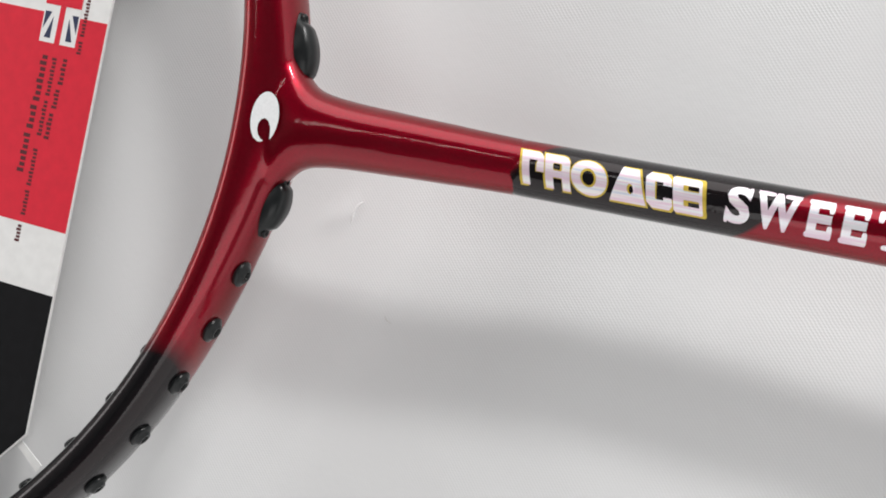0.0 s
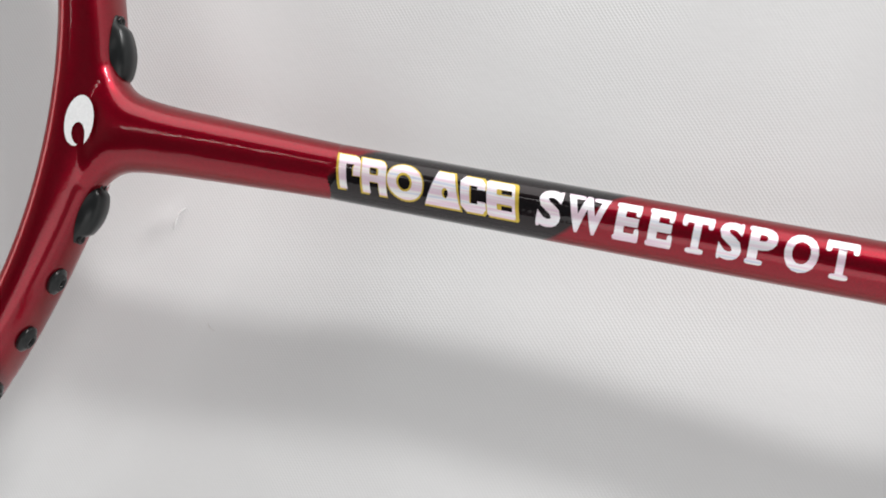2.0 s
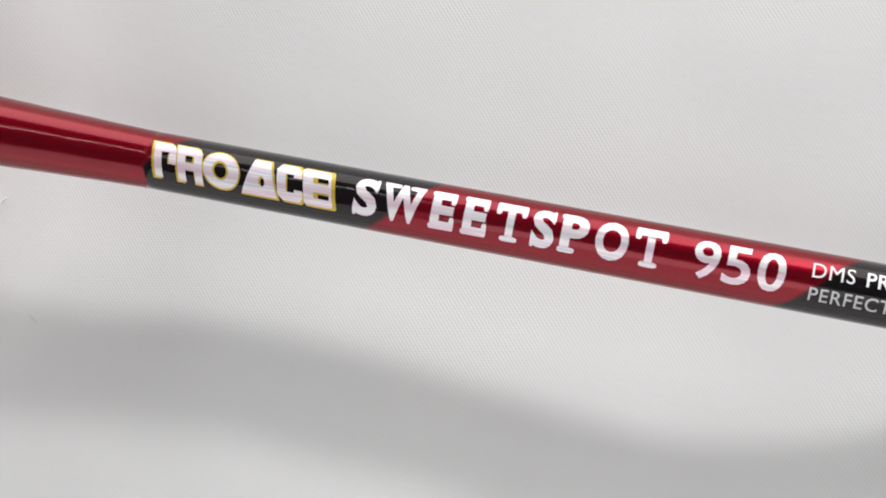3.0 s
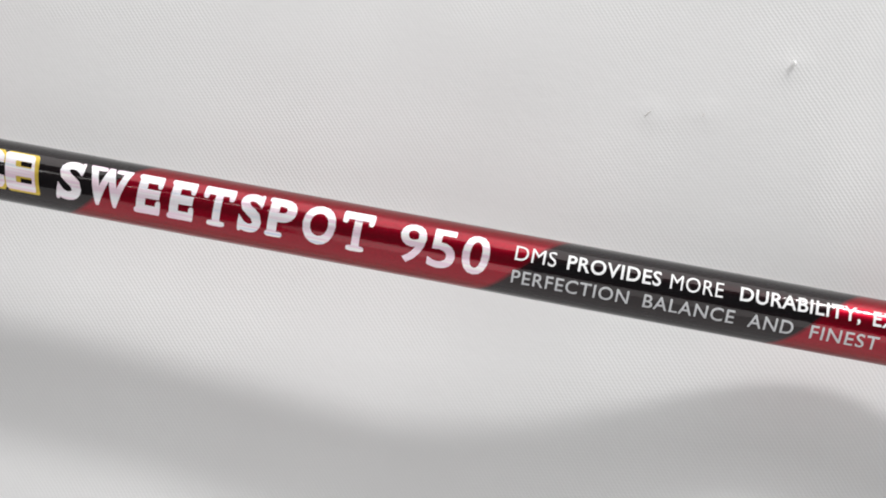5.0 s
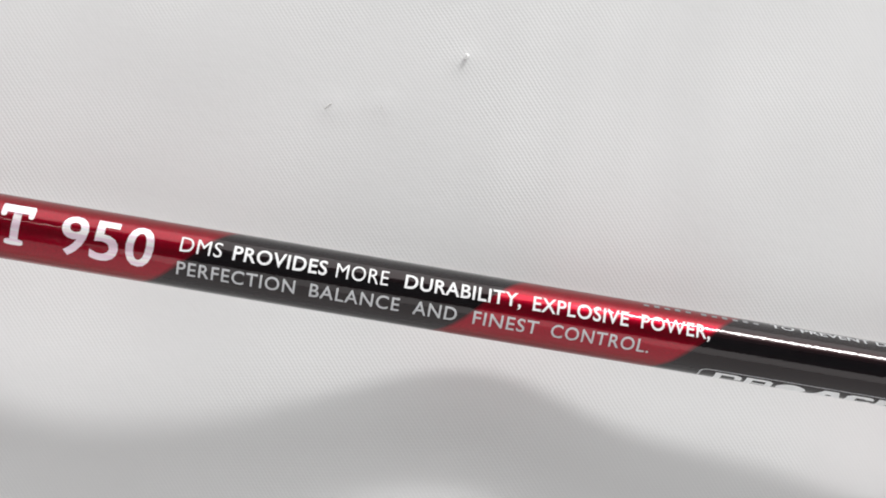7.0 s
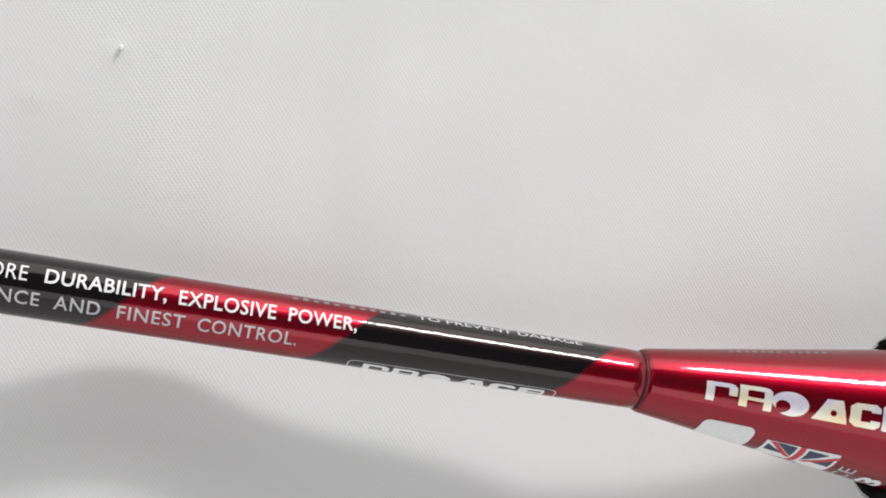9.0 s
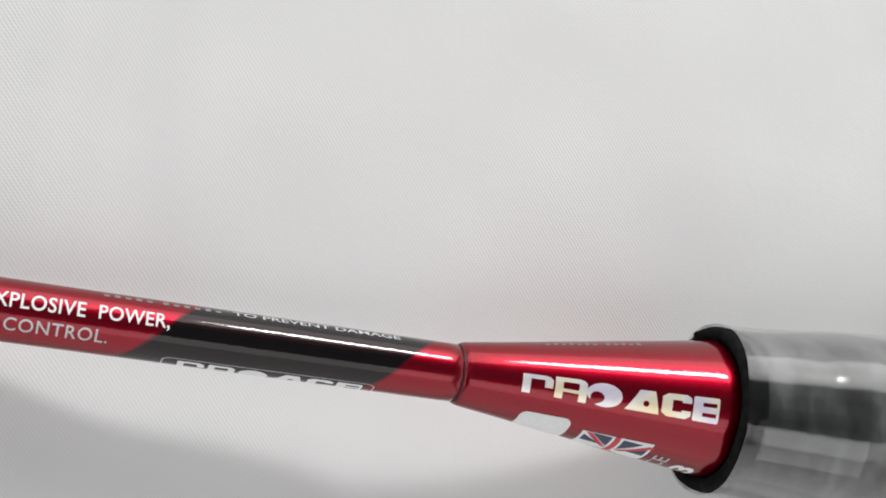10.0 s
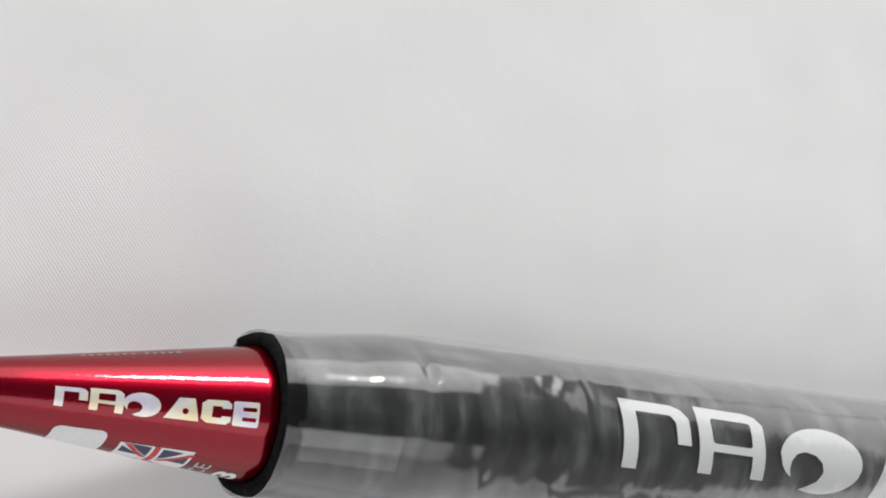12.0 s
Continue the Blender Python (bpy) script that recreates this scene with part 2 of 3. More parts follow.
def wrap(bm, s0, s1, low, high, radius, proud=0.03, skew=0.0, shear=0.0, across=8, along=4):
    """Bends a flat mesh round the axis: along it from s0 to s1 (mm), round it from low to high (degrees).
    radius: a function of s; skew: degrees gained per mm; shear: mm along the axis from low to high."""
    cut(bm, across, along)
    x0, x1, y0, y1 = box_of(bm)
    for v in bm.verts:
        u, w = (v.co.x - x0) / (x1 - x0), (v.co.y - y0) / (y1 - y0)
        s = s0 + (s1 - s0) * u + shear * (w - 0.5)
        a = radians(low + (high - low) * w + skew * (s - (s0 + s1) / 2))
        r = radius(s) + proud
        v.co = Vector((s, r * math.sin(a), r * math.cos(a))) * MM
    bmesh.ops.recalc_face_normals(bm, faces=bm.faces)
    for face in bm.faces:
        c = face.calc_center_median()
        if face.normal.y * c.y + face.normal.z * c.z < 0:
            face.normal_flip()
    return bm


def rounded(x0, y0, x1, y1, r, steps=5):
    out = []
    for cx, cy, a0 in ((x1 - r, y1 - r, 0), (x0 + r, y1 - r, 90), (x0 + r, y0 + r, 180), (x1 - r, y0 + r, 270)):
        for i in range(steps + 1):
            a = radians(a0 + 90 * i / steps)
            out.append((cx + r * math.cos(a), cy + r * math.sin(a)))
    return out


def oval(cx, cy, rx, ry, count=28):
    return [(cx + rx * math.cos(2 * math.pi * i / count), cy + ry * math.sin(2 * math.pi * i / count)) for i in range(count)]


def wave_emblem():
    """A round crescent with a curled tail."""
    outer = [(0.5 + 0.5 * math.cos(radians(a)), 0.5 + 0.5 * math.sin(radians(a))) for a in range(-118, 181, 12)]
    tail = [(0.03, 0.40), (0.08, 0.30), (0.14, 0.24), (0.12, 0.36), (0.14, 0.48), (0.20, 0.58), (0.30, 0.62), (0.42, 0.58), (0.50, 0.48), (0.52, 0.34), (0.46, 0.20), (0.36, 0.12)]
    return [outer + tail]


# ---- the room: an unseen shell, added to shape the light and reflections ----
def block(name, lo, hi, material, kind="structure", label="", category=""):
    bm = bmesh.new()
    bmesh.ops.create_cube(bm, size=1)
    for v in bm.verts:
        v.co = Vector([lo[i] + (hi[i] - lo[i]) * (v.co[i] + 0.5) for i in range(3)])
    return tagged(part(name, bm, material, None, label, smooth=False), category=category, kind=kind)


def wall(name, along, at, thick, lo, hi, gap_lo, gap_hi, gap_low, gap_high):
    """An unseen wall with one opening through it where a lamp stands; along: 0 for a wall along x, 1 along y."""
    bm = bmesh.new()
    for a0, a1, z0, z1 in ((lo, gap_lo, -0.1, 2.0), (gap_hi, hi, -0.1, 2.0), (gap_lo, gap_hi, -0.1, gap_low), (gap_lo, gap_hi, gap_high, 2.0)):
        made = bmesh.ops.create_cube(bm, size=1)
        for v in made["verts"]:
            u, w, h = a0 + (a1 - a0) * (v.co.x + 0.5), at + thick * (v.co.y + 0.5), z0 + (z1 - z0) * (v.co.z + 0.5)
            v.co = (u, w, h) if along == 0 else (w, u, h)
    bmesh.ops.recalc_face_normals(bm, faces=bm.faces)
    return tagged(part(name, bm, WALL, None, smooth=False), kind="structure")


wall("unseen_wall_north", 0, 1.4, 0.1, -1.5, 1.7, -1.2, 1.4, 0.04, 1.16)
wall("unseen_wall_south", 0, -1.4, 0.1, -1.5, 1.7, -0.95, 1.55, 0.0, 1.88)
wall("unseen_wall_west", 1, -1.5, 0.1, -1.3, 1.4, -1.15, 1.25, 0.30, 0.70)
wall("unseen_wall_east", 1, 1.6, 0.1, -1.3, 1.4, -1.15, 1.25, 0.03, 0.83)
# unseen dark lid, added so that the paint reflects little from above
block("unseen_ceiling", (-1.5, -1.4, 2.0), (1.7, 1.5, 2.1), CEILING)


def cloth_height(s, y):
    """Height of the cloth below the racket's axis, in mm."""
    h = -14.6
    ridge = math.exp(-((s - 128.5 - 0.12 * y) / 21) ** 2)
    h += 6.2 * ridge * (1 - 0.5 * smooth_step(60, 160, abs(y)))
    h -= 1.6 * math.exp(-((s - 80) / 22) ** 2)
    high = smooth_step(2, 25, y)
    for at, tall, wide, lean in ((131, 0.55, 2.6, 0.10), (139, 0.35, 2.0, 0.05), (151, 0.6, 4.0, -0.06), (122, 0.3, 2.2, 0.12)):
        h += 0.85 * tall * high * math.exp(-((s - at - lean * y) / wide) ** 2)
    h -= 2.6 * (1 - smooth_step(-25, 25, s))
    h += 2.4 * math.exp(-((s - 163) / 16) ** 2) * smooth_step(-60, -10, y)
    h += 1.0 * smooth_step(200, 230, s)
    for at_s, at_y, tall, wide in ((118.9, 28.2, 0.3, 1.1), (110.3, 21.4, 0.3, 1.1), (104.4, 20.4, 0.3, 1.2)):
        h += tall * math.exp(-((s - at_s) ** 2 + (y - at_y) ** 2) / wide ** 2)
    u, w = (s + 17.5) * 0.66 + (y + 11.5) * 0.75, (y + 11.5) * 0.66 - (s + 17.5) * 0.75
    h += 0.7 * math.exp(-(w / 1.1) ** 2 - (u / 3.0) ** 2)
    h += 0.9 * noise.noise(Vector((s * 0.022, y * 0.018, 0.3))) + 0.25 * noise.noise(Vector((s * 0.07, y * 0.06, 4.1)))
    return h


def build_cloth():
    def spread(lo, hi, fine_lo, fine_hi, step):
        out, v, grow = [], fine_lo, step
        left = []
        while v > lo:
            grow *= 1.25
            v -= grow
            left.append(max(v, lo))
        out = list(reversed(left))
        v = fine_lo
        while v < fine_hi:
            out.append(v)
            v += step
        grow = step
        while v < hi:
            out.append(v)
            grow *= 1.25
            v += grow
        return out + [hi]
    xs, ys = spread(-1400, 1600, -110, 390, 1.2), spread(-1300, 1400, -85, 90, 1.2)
    bm = bmesh.new()
    grid = [[bm.verts.new(((x * MM), y * MM, AXIS + cloth_height(x, y) * MM)) for y in ys] for x in xs]
    for a, b in zip(grid, grid[1:]):
        for i in range(len(ys) - 1):
            bm.faces.new((a[i], b[i], b[i + 1], a[i + 1]))
    bm.normal_update()
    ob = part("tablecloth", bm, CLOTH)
    return tagged(ob, "white woven twill tablecloth lying in soft waves", "tablecloth", kind="structure")


build_cloth()

# ---- the racket ----
racket = thing("badminton_racket", (0, 0, AXIS), "red and black unstrung racket with film-wrapped handle on white cloth", "badminton racket")

HEAD_X, HEAD_A, HEAD_B = -159.95, 140.0, 108.15
RIM_N, RIM_Z, RIM_DROP = 3.35, 5.05, 0.95


def throat_swell(y):
    """How far the outer wall swells out towards the throat, in mm."""
    return 2.3 * math.exp(-(y / 17) ** 2)


def head_point(angle, depth=0.0):
    """A point of the head's outer line, the way out of it, and the way along it; depth: mm inwards."""
    c, s = math.cos(angle), math.sin(angle)
    p = Vector((HEAD_X + HEAD_A * c, HEAD_B * s, 0))
    out = Vector((c / HEAD_A, s / HEAD_B, 0)).normalized()
    p += out * (throat_swell(p.y) if c > 0 else 0)
    return p - out * depth, out, Vector((-out.y, out.x, 0))


def head_angle(y):
    return math.asin(y / HEAD_B)


def build_frame():
    bm = bmesh.new()
    section = super_ring(60, RIM_N, RIM_Z, 2.5)
    steps = 260
    rings = []
    for i in range(steps):
        # finer near the throat
        u = 2 * math.pi * i / steps
        angle = u - 0.55 * math.sin(u)
        edge, out, _ = head_point(angle)
        swell = throat_swell(edge.y) if math.cos(angle) > 0 else 0
        centre = edge - out * (RIM_N + swell)
        rings.append([centre + out * (n * (1 + swell / RIM_N) if n > 0 else n) + Vector((0, 0, z - RIM_DROP)) for n, z in section])
    hoop = skin(rings, closed=True)
    # the throat: a flared tube from the hoop to the shaft
    flare = []
    for s, wide, deep, power in ((-23, 9.5, 3.3, 2.5), (-19.5, 9.6, 3.7, 2.5), (-18.2, 8.0, 3.95, 2.4), (-17.2, 6.7, 4.1, 2.3), (-16, 5.7, 4.2, 2.2), (-14.5, 5.1, 4.3, 2.1),
                                 (-12.5, 4.75, 4.35, 2.1), (-10, 4.5, 4.35, 2.0), (-6, 4.3, 4.3, 2.0), (0, 4.05, 4.05, 2.0), (6, 3.82, 3.82, 2.0), (11, 3.64, 3.64, 2.0), (15, 3.51, 3.51, 2.0), (20, 3.4, 3.4, 2.0)):
        flare.append([(s, y, z) for y, z in super_ring(56, wide, deep, power)])
    throat = skin(flare)
    for piece in (hoop, throat):
        mesh = bpy.data.meshes.new("piece")
        piece.to_mesh(mesh)
        piece.free()
        bm.from_mesh(mesh)
        bpy.data.meshes.remove(mesh)
    ob = part("frame", bm, FRAME_PAINT, racket, "glossy candy-red head frame fading to black")
    melt = ob.modifiers.new("melt", "REMESH")
    melt.mode, melt.voxel_size, melt.use_smooth_shade = "VOXEL", 0.00032, True
    ease = ob.modifiers.new("ease", "SMOOTH")
    ease.factor, ease.iterations = 0.5, 34
    return ob


build_frame()


def shaft_radius(s):
    return 3.5


def cone_radius(s):
    return 3.8 + 5.1 * (s - 185.2) / 34.6


part("shaft", lathe([(s, 3.5) for s in np.linspace(12, 186, 60)], 56), SHAFT_PAINT, racket, "slim shaft in alternating red and black lacquer")
part("seam_ring", lathe([(184.75, 3.4), (184.8, 3.56), (185.0, 3.6), (185.15, 3.4)]), SEAM, racket)
part("cone", lathe([(184.9, 3.4), (185.1, 3.7), (185.6, 3.88), (190, cone_radius(190)), (200, cone_radius(200)), (210, cone_radius(210)), (217, cone_radius(217)), (218.8, 8.8), (219.6, 8.6), (220.1, 8.1), (220.3, 7.0)], 64),
     CONE_PAINT, racket, "glossy red tapered cone cap")


def build_grip():
    profile = []
    for s in np.linspace(220.9, 398, 90):
        lap = ((s - 222) % 24.0) / 24.0
        profile.append((s, 10.4 + 1.6 * smooth_step(221, 243, s) + 0.35 * (lap ** 0.5) - 0.25 * math.exp(-((lap - 1) / 0.05) ** 2)))
    rings = []
    rings.append([(221.9, 7.0 * math.sin(a), 7.0 * math.cos(a)) for a in (2 * math.pi * i / 64 for i in range(64))])
    rings.append([(220.6, 8.7 * math.sin(a), 8.7 * math.cos(a)) for a in (2 * math.pi * i / 64 for i in range(64))])
    for s, r in profile:
        ring = []
        for i in range(64):
            a = 2 * math.pi * i / 64
            eight = 1 + 0.012 * math.cos(8 * a)
            lump = 0.12 * noise.noise(Vector((s * 0.5, 3 * math.sin(a), 3 * math.cos(a) + 5))) + 0.35 * noise.noise(Vector((s * 0.06, 2 * math.sin(a), 2 * math.cos(a))))
            lump *= 1 - 0.75 * smooth_step(262, 272, s)
            rr = (r + lump) * eight
            ring.append((s, rr * math.sin(a), rr * math.cos(a)))
        rings.append(ring)
    rings.append([(402, 10 * math.sin(a), 10 * math.cos(a)) for a in (2 * math.pi * i / 64 for i in range(64))])
    part("grip", skin(rings), GRIP, racket, "black wrapped grip")
    torn = []
    for at, r, jag in ((221.6, 8.6, 0.0), (219.4, 8.75, 0.15), (218.8, 9.5, 0.3), (218.6, 10.25, 1.8), (219.4, 10.65, 1.3), (222.0, 10.6, 0.0)):
        ring = []
        for i in range(96):
            a = 2 * math.pi * i / 96
            tear = noise.noise(Vector((2.2 * math.sin(a), 2.2 * math.cos(a), 7))) + 0.3 * noise.noise(Vector((4.5 * math.sin(a), 4.5 * math.cos(a), 2)))
            tear *= 0.3 + 0.9 * abs(math.sin(a)) ** 3
            ring.append((at + jag * tear, (r + 0.12 * jag * tear) * math.sin(a), (r + 0.12 * jag * tear) * math.cos(a)))
        torn.append(ring)
    part("grip_collar", skin(torn, caps=False), FOAM, racket, "torn black foam end of the grip")


build_grip()


# dents in the film: along the axis (mm), round it (degrees), half length, half arc, depth, lean
DENTS = ((230.9, 52.0, 1.5, 14.0, 0.12, 0.0), (246.0, 62.0, 6.5, 7.0, 0.32, 0.1), (240.6, 46.0, 1.0, 14.0, 0.28, 0.0),
         (237.2, -22.0, 1.6, 26.0, 0.07, 0.10), (262.0, 42.0, 1.2, 5.0, 0.22, 0.15), (268.0, 10.0, 1.0, 34.0, 0.10, 0.0))


def build_film():
    rings = []
    for s in np.linspace(219.3, 402, 260):
        ring = []
        for i in range(72):
            a = 2 * math.pi * i / 72
            r = 11.0 + 2.0 * smooth_step(220, 246, s) - 0.1 * smooth_step(255, 290, s)
            calm = 1 - 0.7 * smooth_step(264, 276, s) * (0.5 + 0.5 * math.cos(a - 0.2))
            for at, tall, wide, lean in ((247, 0.22, 1.6, 2.0), (259, 0.30, 2.2, 4.0), (269, 0.18, 1.2, -3.0), (281, 0.45, 1.4, 6.0), (297, 0.25, 2.0, -5.0)):
                r += 0.6 * calm * tall * math.exp(-((s - at - lean * math.sin(a + at)) / wide) ** 2) * (0.6 + 0.4 * math.sin(2 * a + at))
            rough = 0.08 + 0.92 * smooth_step(242, 256, s)
            r += calm * rough * (0.26 * noise.noise(Vector((s * 0.05, 2.2 * math.sin(a), 2.2 * math.cos(a)))) + 0.10 * noise.noise(Vector((s * 0.3, 5 * math.sin(a), 5 * math.cos(a) + 3))))
            for at_s, at_a, long_s, long_a, deep, lean in DENTS:
                off_a = (math.degrees(a) + 180 - at_a) % 360 - 180
                off_s = s - at_s - lean * off_a
                r -= deep * math.exp(-((off_s / long_s) ** 4) - (off_a / long_a) ** 4)
            rim = 0.7 * noise.noise(Vector((1.5 * math.sin(a), 1.5 * math.cos(a), 11))) * (1 - smooth_step(218, 224, s))
            ring.append((s + rim, r * math.sin(a), r * math.cos(a)))
        rings.append(ring)
    patch = [[Vector(p) for p in ring] for ring in rings[3:24]]
    flap = bmesh.new()
    rows = []
    for ring in patch:
        rows.append([flap.verts.new(Vector((p.x, p.y * 1.018, p.z * 1.018)) * MM) for p in [ring[i % 72] for i in range(-5, 3)]])
    for a, b in zip(rows, rows[1:]):
        for i in range(len(a) - 1):
            flap.faces.new((a[i], b[i], b[i + 1], a[i + 1]))
    part("film_overlap", flap, FILM, racket)
    tube = skin(rings, caps=False)
    tube.normal_update()
    for face in tube.faces:
        c = face.calc_center_median()
        if face.normal.y * c.y + face.normal.z * c.z < 0:
            face.normal_flip()
    return part("film", tube, FILM, racket, "loose wrinkled clear plastic film")


build_film()


def build_grommet(y):
    """A rubber grommet on the outer wall, with its tube end showing on the inner wall."""
    angle = head_angle(y)
    place, out, along = head_point(angle)
    tube = head_point(angle, 2 * RIM_N)[0] - Vector((0, 0, RIM_DROP))
    up = Vector((0, 0, 1))
    rings = []
    for r, h in ((1.5, -0.4), (1.62, 0.1), (1.6, 0.35), (1.4, 0.5), (1.2, 0.55), (1.05, 0.75), (0.9, 0.98), (0.62, 1.0), (0.52, 0.85), (0.46, -0.2)):
        rings.append([place + out * h + along * (r * 1.15 * math.cos(a)) + up * (r * math.sin(a)) for a in (2 * math.pi * i / 20 for i in range(20))])
    part("grommet", skin(rings), RUBBER, racket)
    rings = []
    for r, h in ((1.15, 0.6), (1.15, -0.5), (1.0, -0.85), (0.7, -0.9), (0.5, -0.6)):
        rings.append([tube + out * h + along * (r * math.cos(a)) + up * (r * math.sin(a)) for a in (2 * math.pi * i / 16 for i in range(16))])
    part("grommet_tube", skin(rings), RUBBER, racket)


for y in (-20.7, -29.1, -37.4, -45.9, -54.5, -62.8, -71.0, 23.0, 31.0, 39.0, 47.0):
    build_grommet(y)


def build_bumper(y0, y1):
    """A rubber strip that bows out from the outer wall, with a spine and a pierced tab at each end."""
    rings = []
    for i in range(41):
        u = i / 40
        place, out, _ = head_point(head_angle(y0 + (y1 - y0) * u), 0.5)
        body = smooth_step(0.0, 0.16, u) * smooth_step(1.0, 0.84, u)
        tall = 0.75 + 1.45 * math.sin(math.pi * u) ** 0.75
        thick = 0.75 + (0.35 + 1.25 * math.sin(math.pi * u)) * smooth_step(0.07, 0.2, u) * smooth_step(0.93, 0.8, u)
        ring = []
        for n, z in super_ring(24, 1.0, 1.0, 3.2):
            spine = 0.35 * math.exp(-((z - 0.25) / 0.16) ** 2) * body if n > 0 else 0.0
            ring.append(place + out * (thick * max(n, -0.3) + spine) + Vector((0, 0, tall * z - 0.5)))
        rings.append(ring)
    strip = part("bumper", skin(rings), RUBBER, racket, "black rubber grommet strip")
    for u in (0.08, 0.92):
        place, out, along = head_point(head_angle(y0 + (y1 - y0) * u), 0.5)
        eyelet = []
        for r, h in ((0.75, 0.5), (0.75, 1.0), (0.6, 1.12), (0.4, 1.08), (0.35, 0.6)):
            eyelet.append([place + out * h + along * (r * math.cos(a)) + Vector((0, 0, r * math.sin(a) - 0.4)) for a in (2 * math.pi * k / 14 for k in range(14))])
        part("eyelet", skin(eyelet), RUBBER, strip)


build_bumper(-15.2, -6.6)
build_bumper(4.8, 14.6)

# ---- prints on the racket ----
def block_word(parent_name, s0, s1, low, high, radius, material, holes, shear=0.0, skew=0.0, proud=0.03, space=0.06):
    """A brand word as plain blocks side by side; holes: for each block its outline list in a unit box."""
    count = len(holes)
    wide = sum(h[0] for h in holes)
    at = s0
    for width, outline in holes:
        end = at + (s1 - s0) * width / wide
        gap = space * (s1 - s0) / count
        part(parent_name, wrap(shapes(outline), at + gap, end - gap, low, high, radius, proud, skew, shear, 6, 2), material, racket)
        at = end


ROUND = [oval(0.5, 0.5, 0.5, 0.5), oval(0.48, 0.5, 0.22, 0.26, 20)]
WEDGE = [[(0, 0), (1, 0), (0.85, 1), (0.4, 1)], oval(0.6, 0.4, 0.09, 0.14, 12)]
def hook(w):
    """A tall bar that bends over to a short one."""
    return [[(0, 0), (w, 0), (w, 1 - 0.8 * w), (0.72, 1 - 0.8 * w), (1 - w, 0.9 - 0.8 * w), (1 - w, 0.42), (1, 0.42), (1, 0.82), (0.9, 0.95), (0.76, 1), (0, 1)]]


def arch(w):
    """Two bars under a bridge with a tie between them."""
    return [[(0, 0), (w, 0), (w, 0.34), (1 - w, 0.34), (1 - w, 0), (1, 0), (1, 0.84), (0.9, 0.96), (0.76, 1), (0, 1)], rounded(w, 0.34 + 0.6 * w, 1 - w, 1 - 0.8 * w, 0.05)]


def shrunk(outlines, amount):
    """The same shape with its holes drawn in by a share of their size."""
    out = [outlines[0]]
    for hole in outlines[1:]:
        cx, cy = sum(p[0] for p in hole) / len(hole), sum(p[1] for p in hole) / len(hole)
        out.append([(cx + (x - cx) * (1 - amount), cy + (y - cy) * (1 - amount)) for x, y in hole])
    return out


SLOTTED = [rounded(0, 0, 1, 1, 0.08), rounded(0.36, 0.22, 0.9, 0.38, 0.03), rounded(0.36, 0.62, 0.9, 0.78, 0.03)]
OPEN_BOX = [[(0.2, 0), (0.85, 0), (1, 0.14), (1, 0.34), (0.68, 0.34), (0.68, 0.26), (0.36, 0.26), (0.36, 0.74), (0.68, 0.74), (0.68, 0.66), (1, 0.66), (1, 0.86), (0.85, 1), (0.2, 1), (0, 0.84), (0, 0.16)]]
WORD = [(0.78, hook(0.34)), (0.86, arch(0.32)), (1.22, ROUND), (1.2, WEDGE), (0.85, OPEN_BOX), (0.95, SLOTTED)]

# gold-edged silver word near the throat
block_word("emblem_edge", 14.9, 37.75, -35, 42, shaft_radius, GOLD, [(w, shrunk(o, 0.3)) for w, o in WORD], shear=-0.9, proud=0.02, space=-0.01)
block_word("emblem", 15.1, 37.4, -31, 39, shaft_radius, SILVER, WORD, shear=-0.9, proud=0.04, space=0.02)


def serif_letter(letter, s0, s1, low, high):
    """A bold built-in letter with rounded slab serifs laid over its stroke ends."""
    skirt = (0.02 if letter in 'SO' else -0.01 if letter == 'W' else 0.06) * (s1 - s0)
    ob = part("lettering", wrap(letters(letter, 0.042), s0 + skirt, s1 - skirt, low, high, shaft_radius, 0.03, 0.04, 0.0, 10, 4), SILVER, racket)
    slabs = {"E": ((0.0, 0.0, 0.45, 0.15), (0.0, 0.85, 0.45, 1.0), (0.78, 0.0, 0.97, 0.36), (0.76, 0.66, 0.95, 1.0)),
             "T": ((0.22, 0.0, 0.78, 0.15), (0.0, 0.66, 0.18, 1.0), (0.82, 0.66, 1.0, 1.0)),
             "P": ((0.0, 0.0, 0.56, 0.15), (0.0, 0.85, 0.4, 1.0)),
             "W": ((0.0, 0.87, 0.40, 1.0), (0.62, 0.87, 1.0, 1.0)),
             "S": ((0.02, 0.0, 0.17, 0.36), (0.80, 0.66, 0.95, 1.0))}.get(letter, ())
    for x0, y0, x1, y1 in slabs:
        wide, tall = s1 - s0, high - low
        part("serif", wrap(shapes([rounded(0, 0, 1, 1, 0.3)]), s0 + wide * x0, s0 + wide * x1, low + tall * y0, low + tall * y1, shaft_radius, 0.036, 0.0, 0.0, 3, 2), SILVER, ob)


for letter, s0, s1 in (("S", 39.8, 43.2), ("W", 43.2, 48.5), ("E", 48.9, 52.4), ("E", 52.7, 56.2), ("T", 56.5, 60.5), ("S", 60.7, 63.9), ("P", 63.9, 67.8), ("O", 67.9, 72.2), ("T", 72.3, 76.3)):
    lift = 0.10 * ((s0 + s1) / 2 - 57.5)
    serif_letter(letter, s0 + 0.22, s1 - 0.22, -30.5 + lift, 44.5 + lift)
for digit, s0, s1 in (("9", 79.1, 82.0), ("5", 82.4, 85.4), ("0", 86.1, 89.1)):
    part("lettering", wrap(letters(digit, 0.018), s0, s1, -31, 43, shaft_radius, 0.03, 0.0, 0.1, 10, 4), SILVER, racket, "silver holographic numeral")
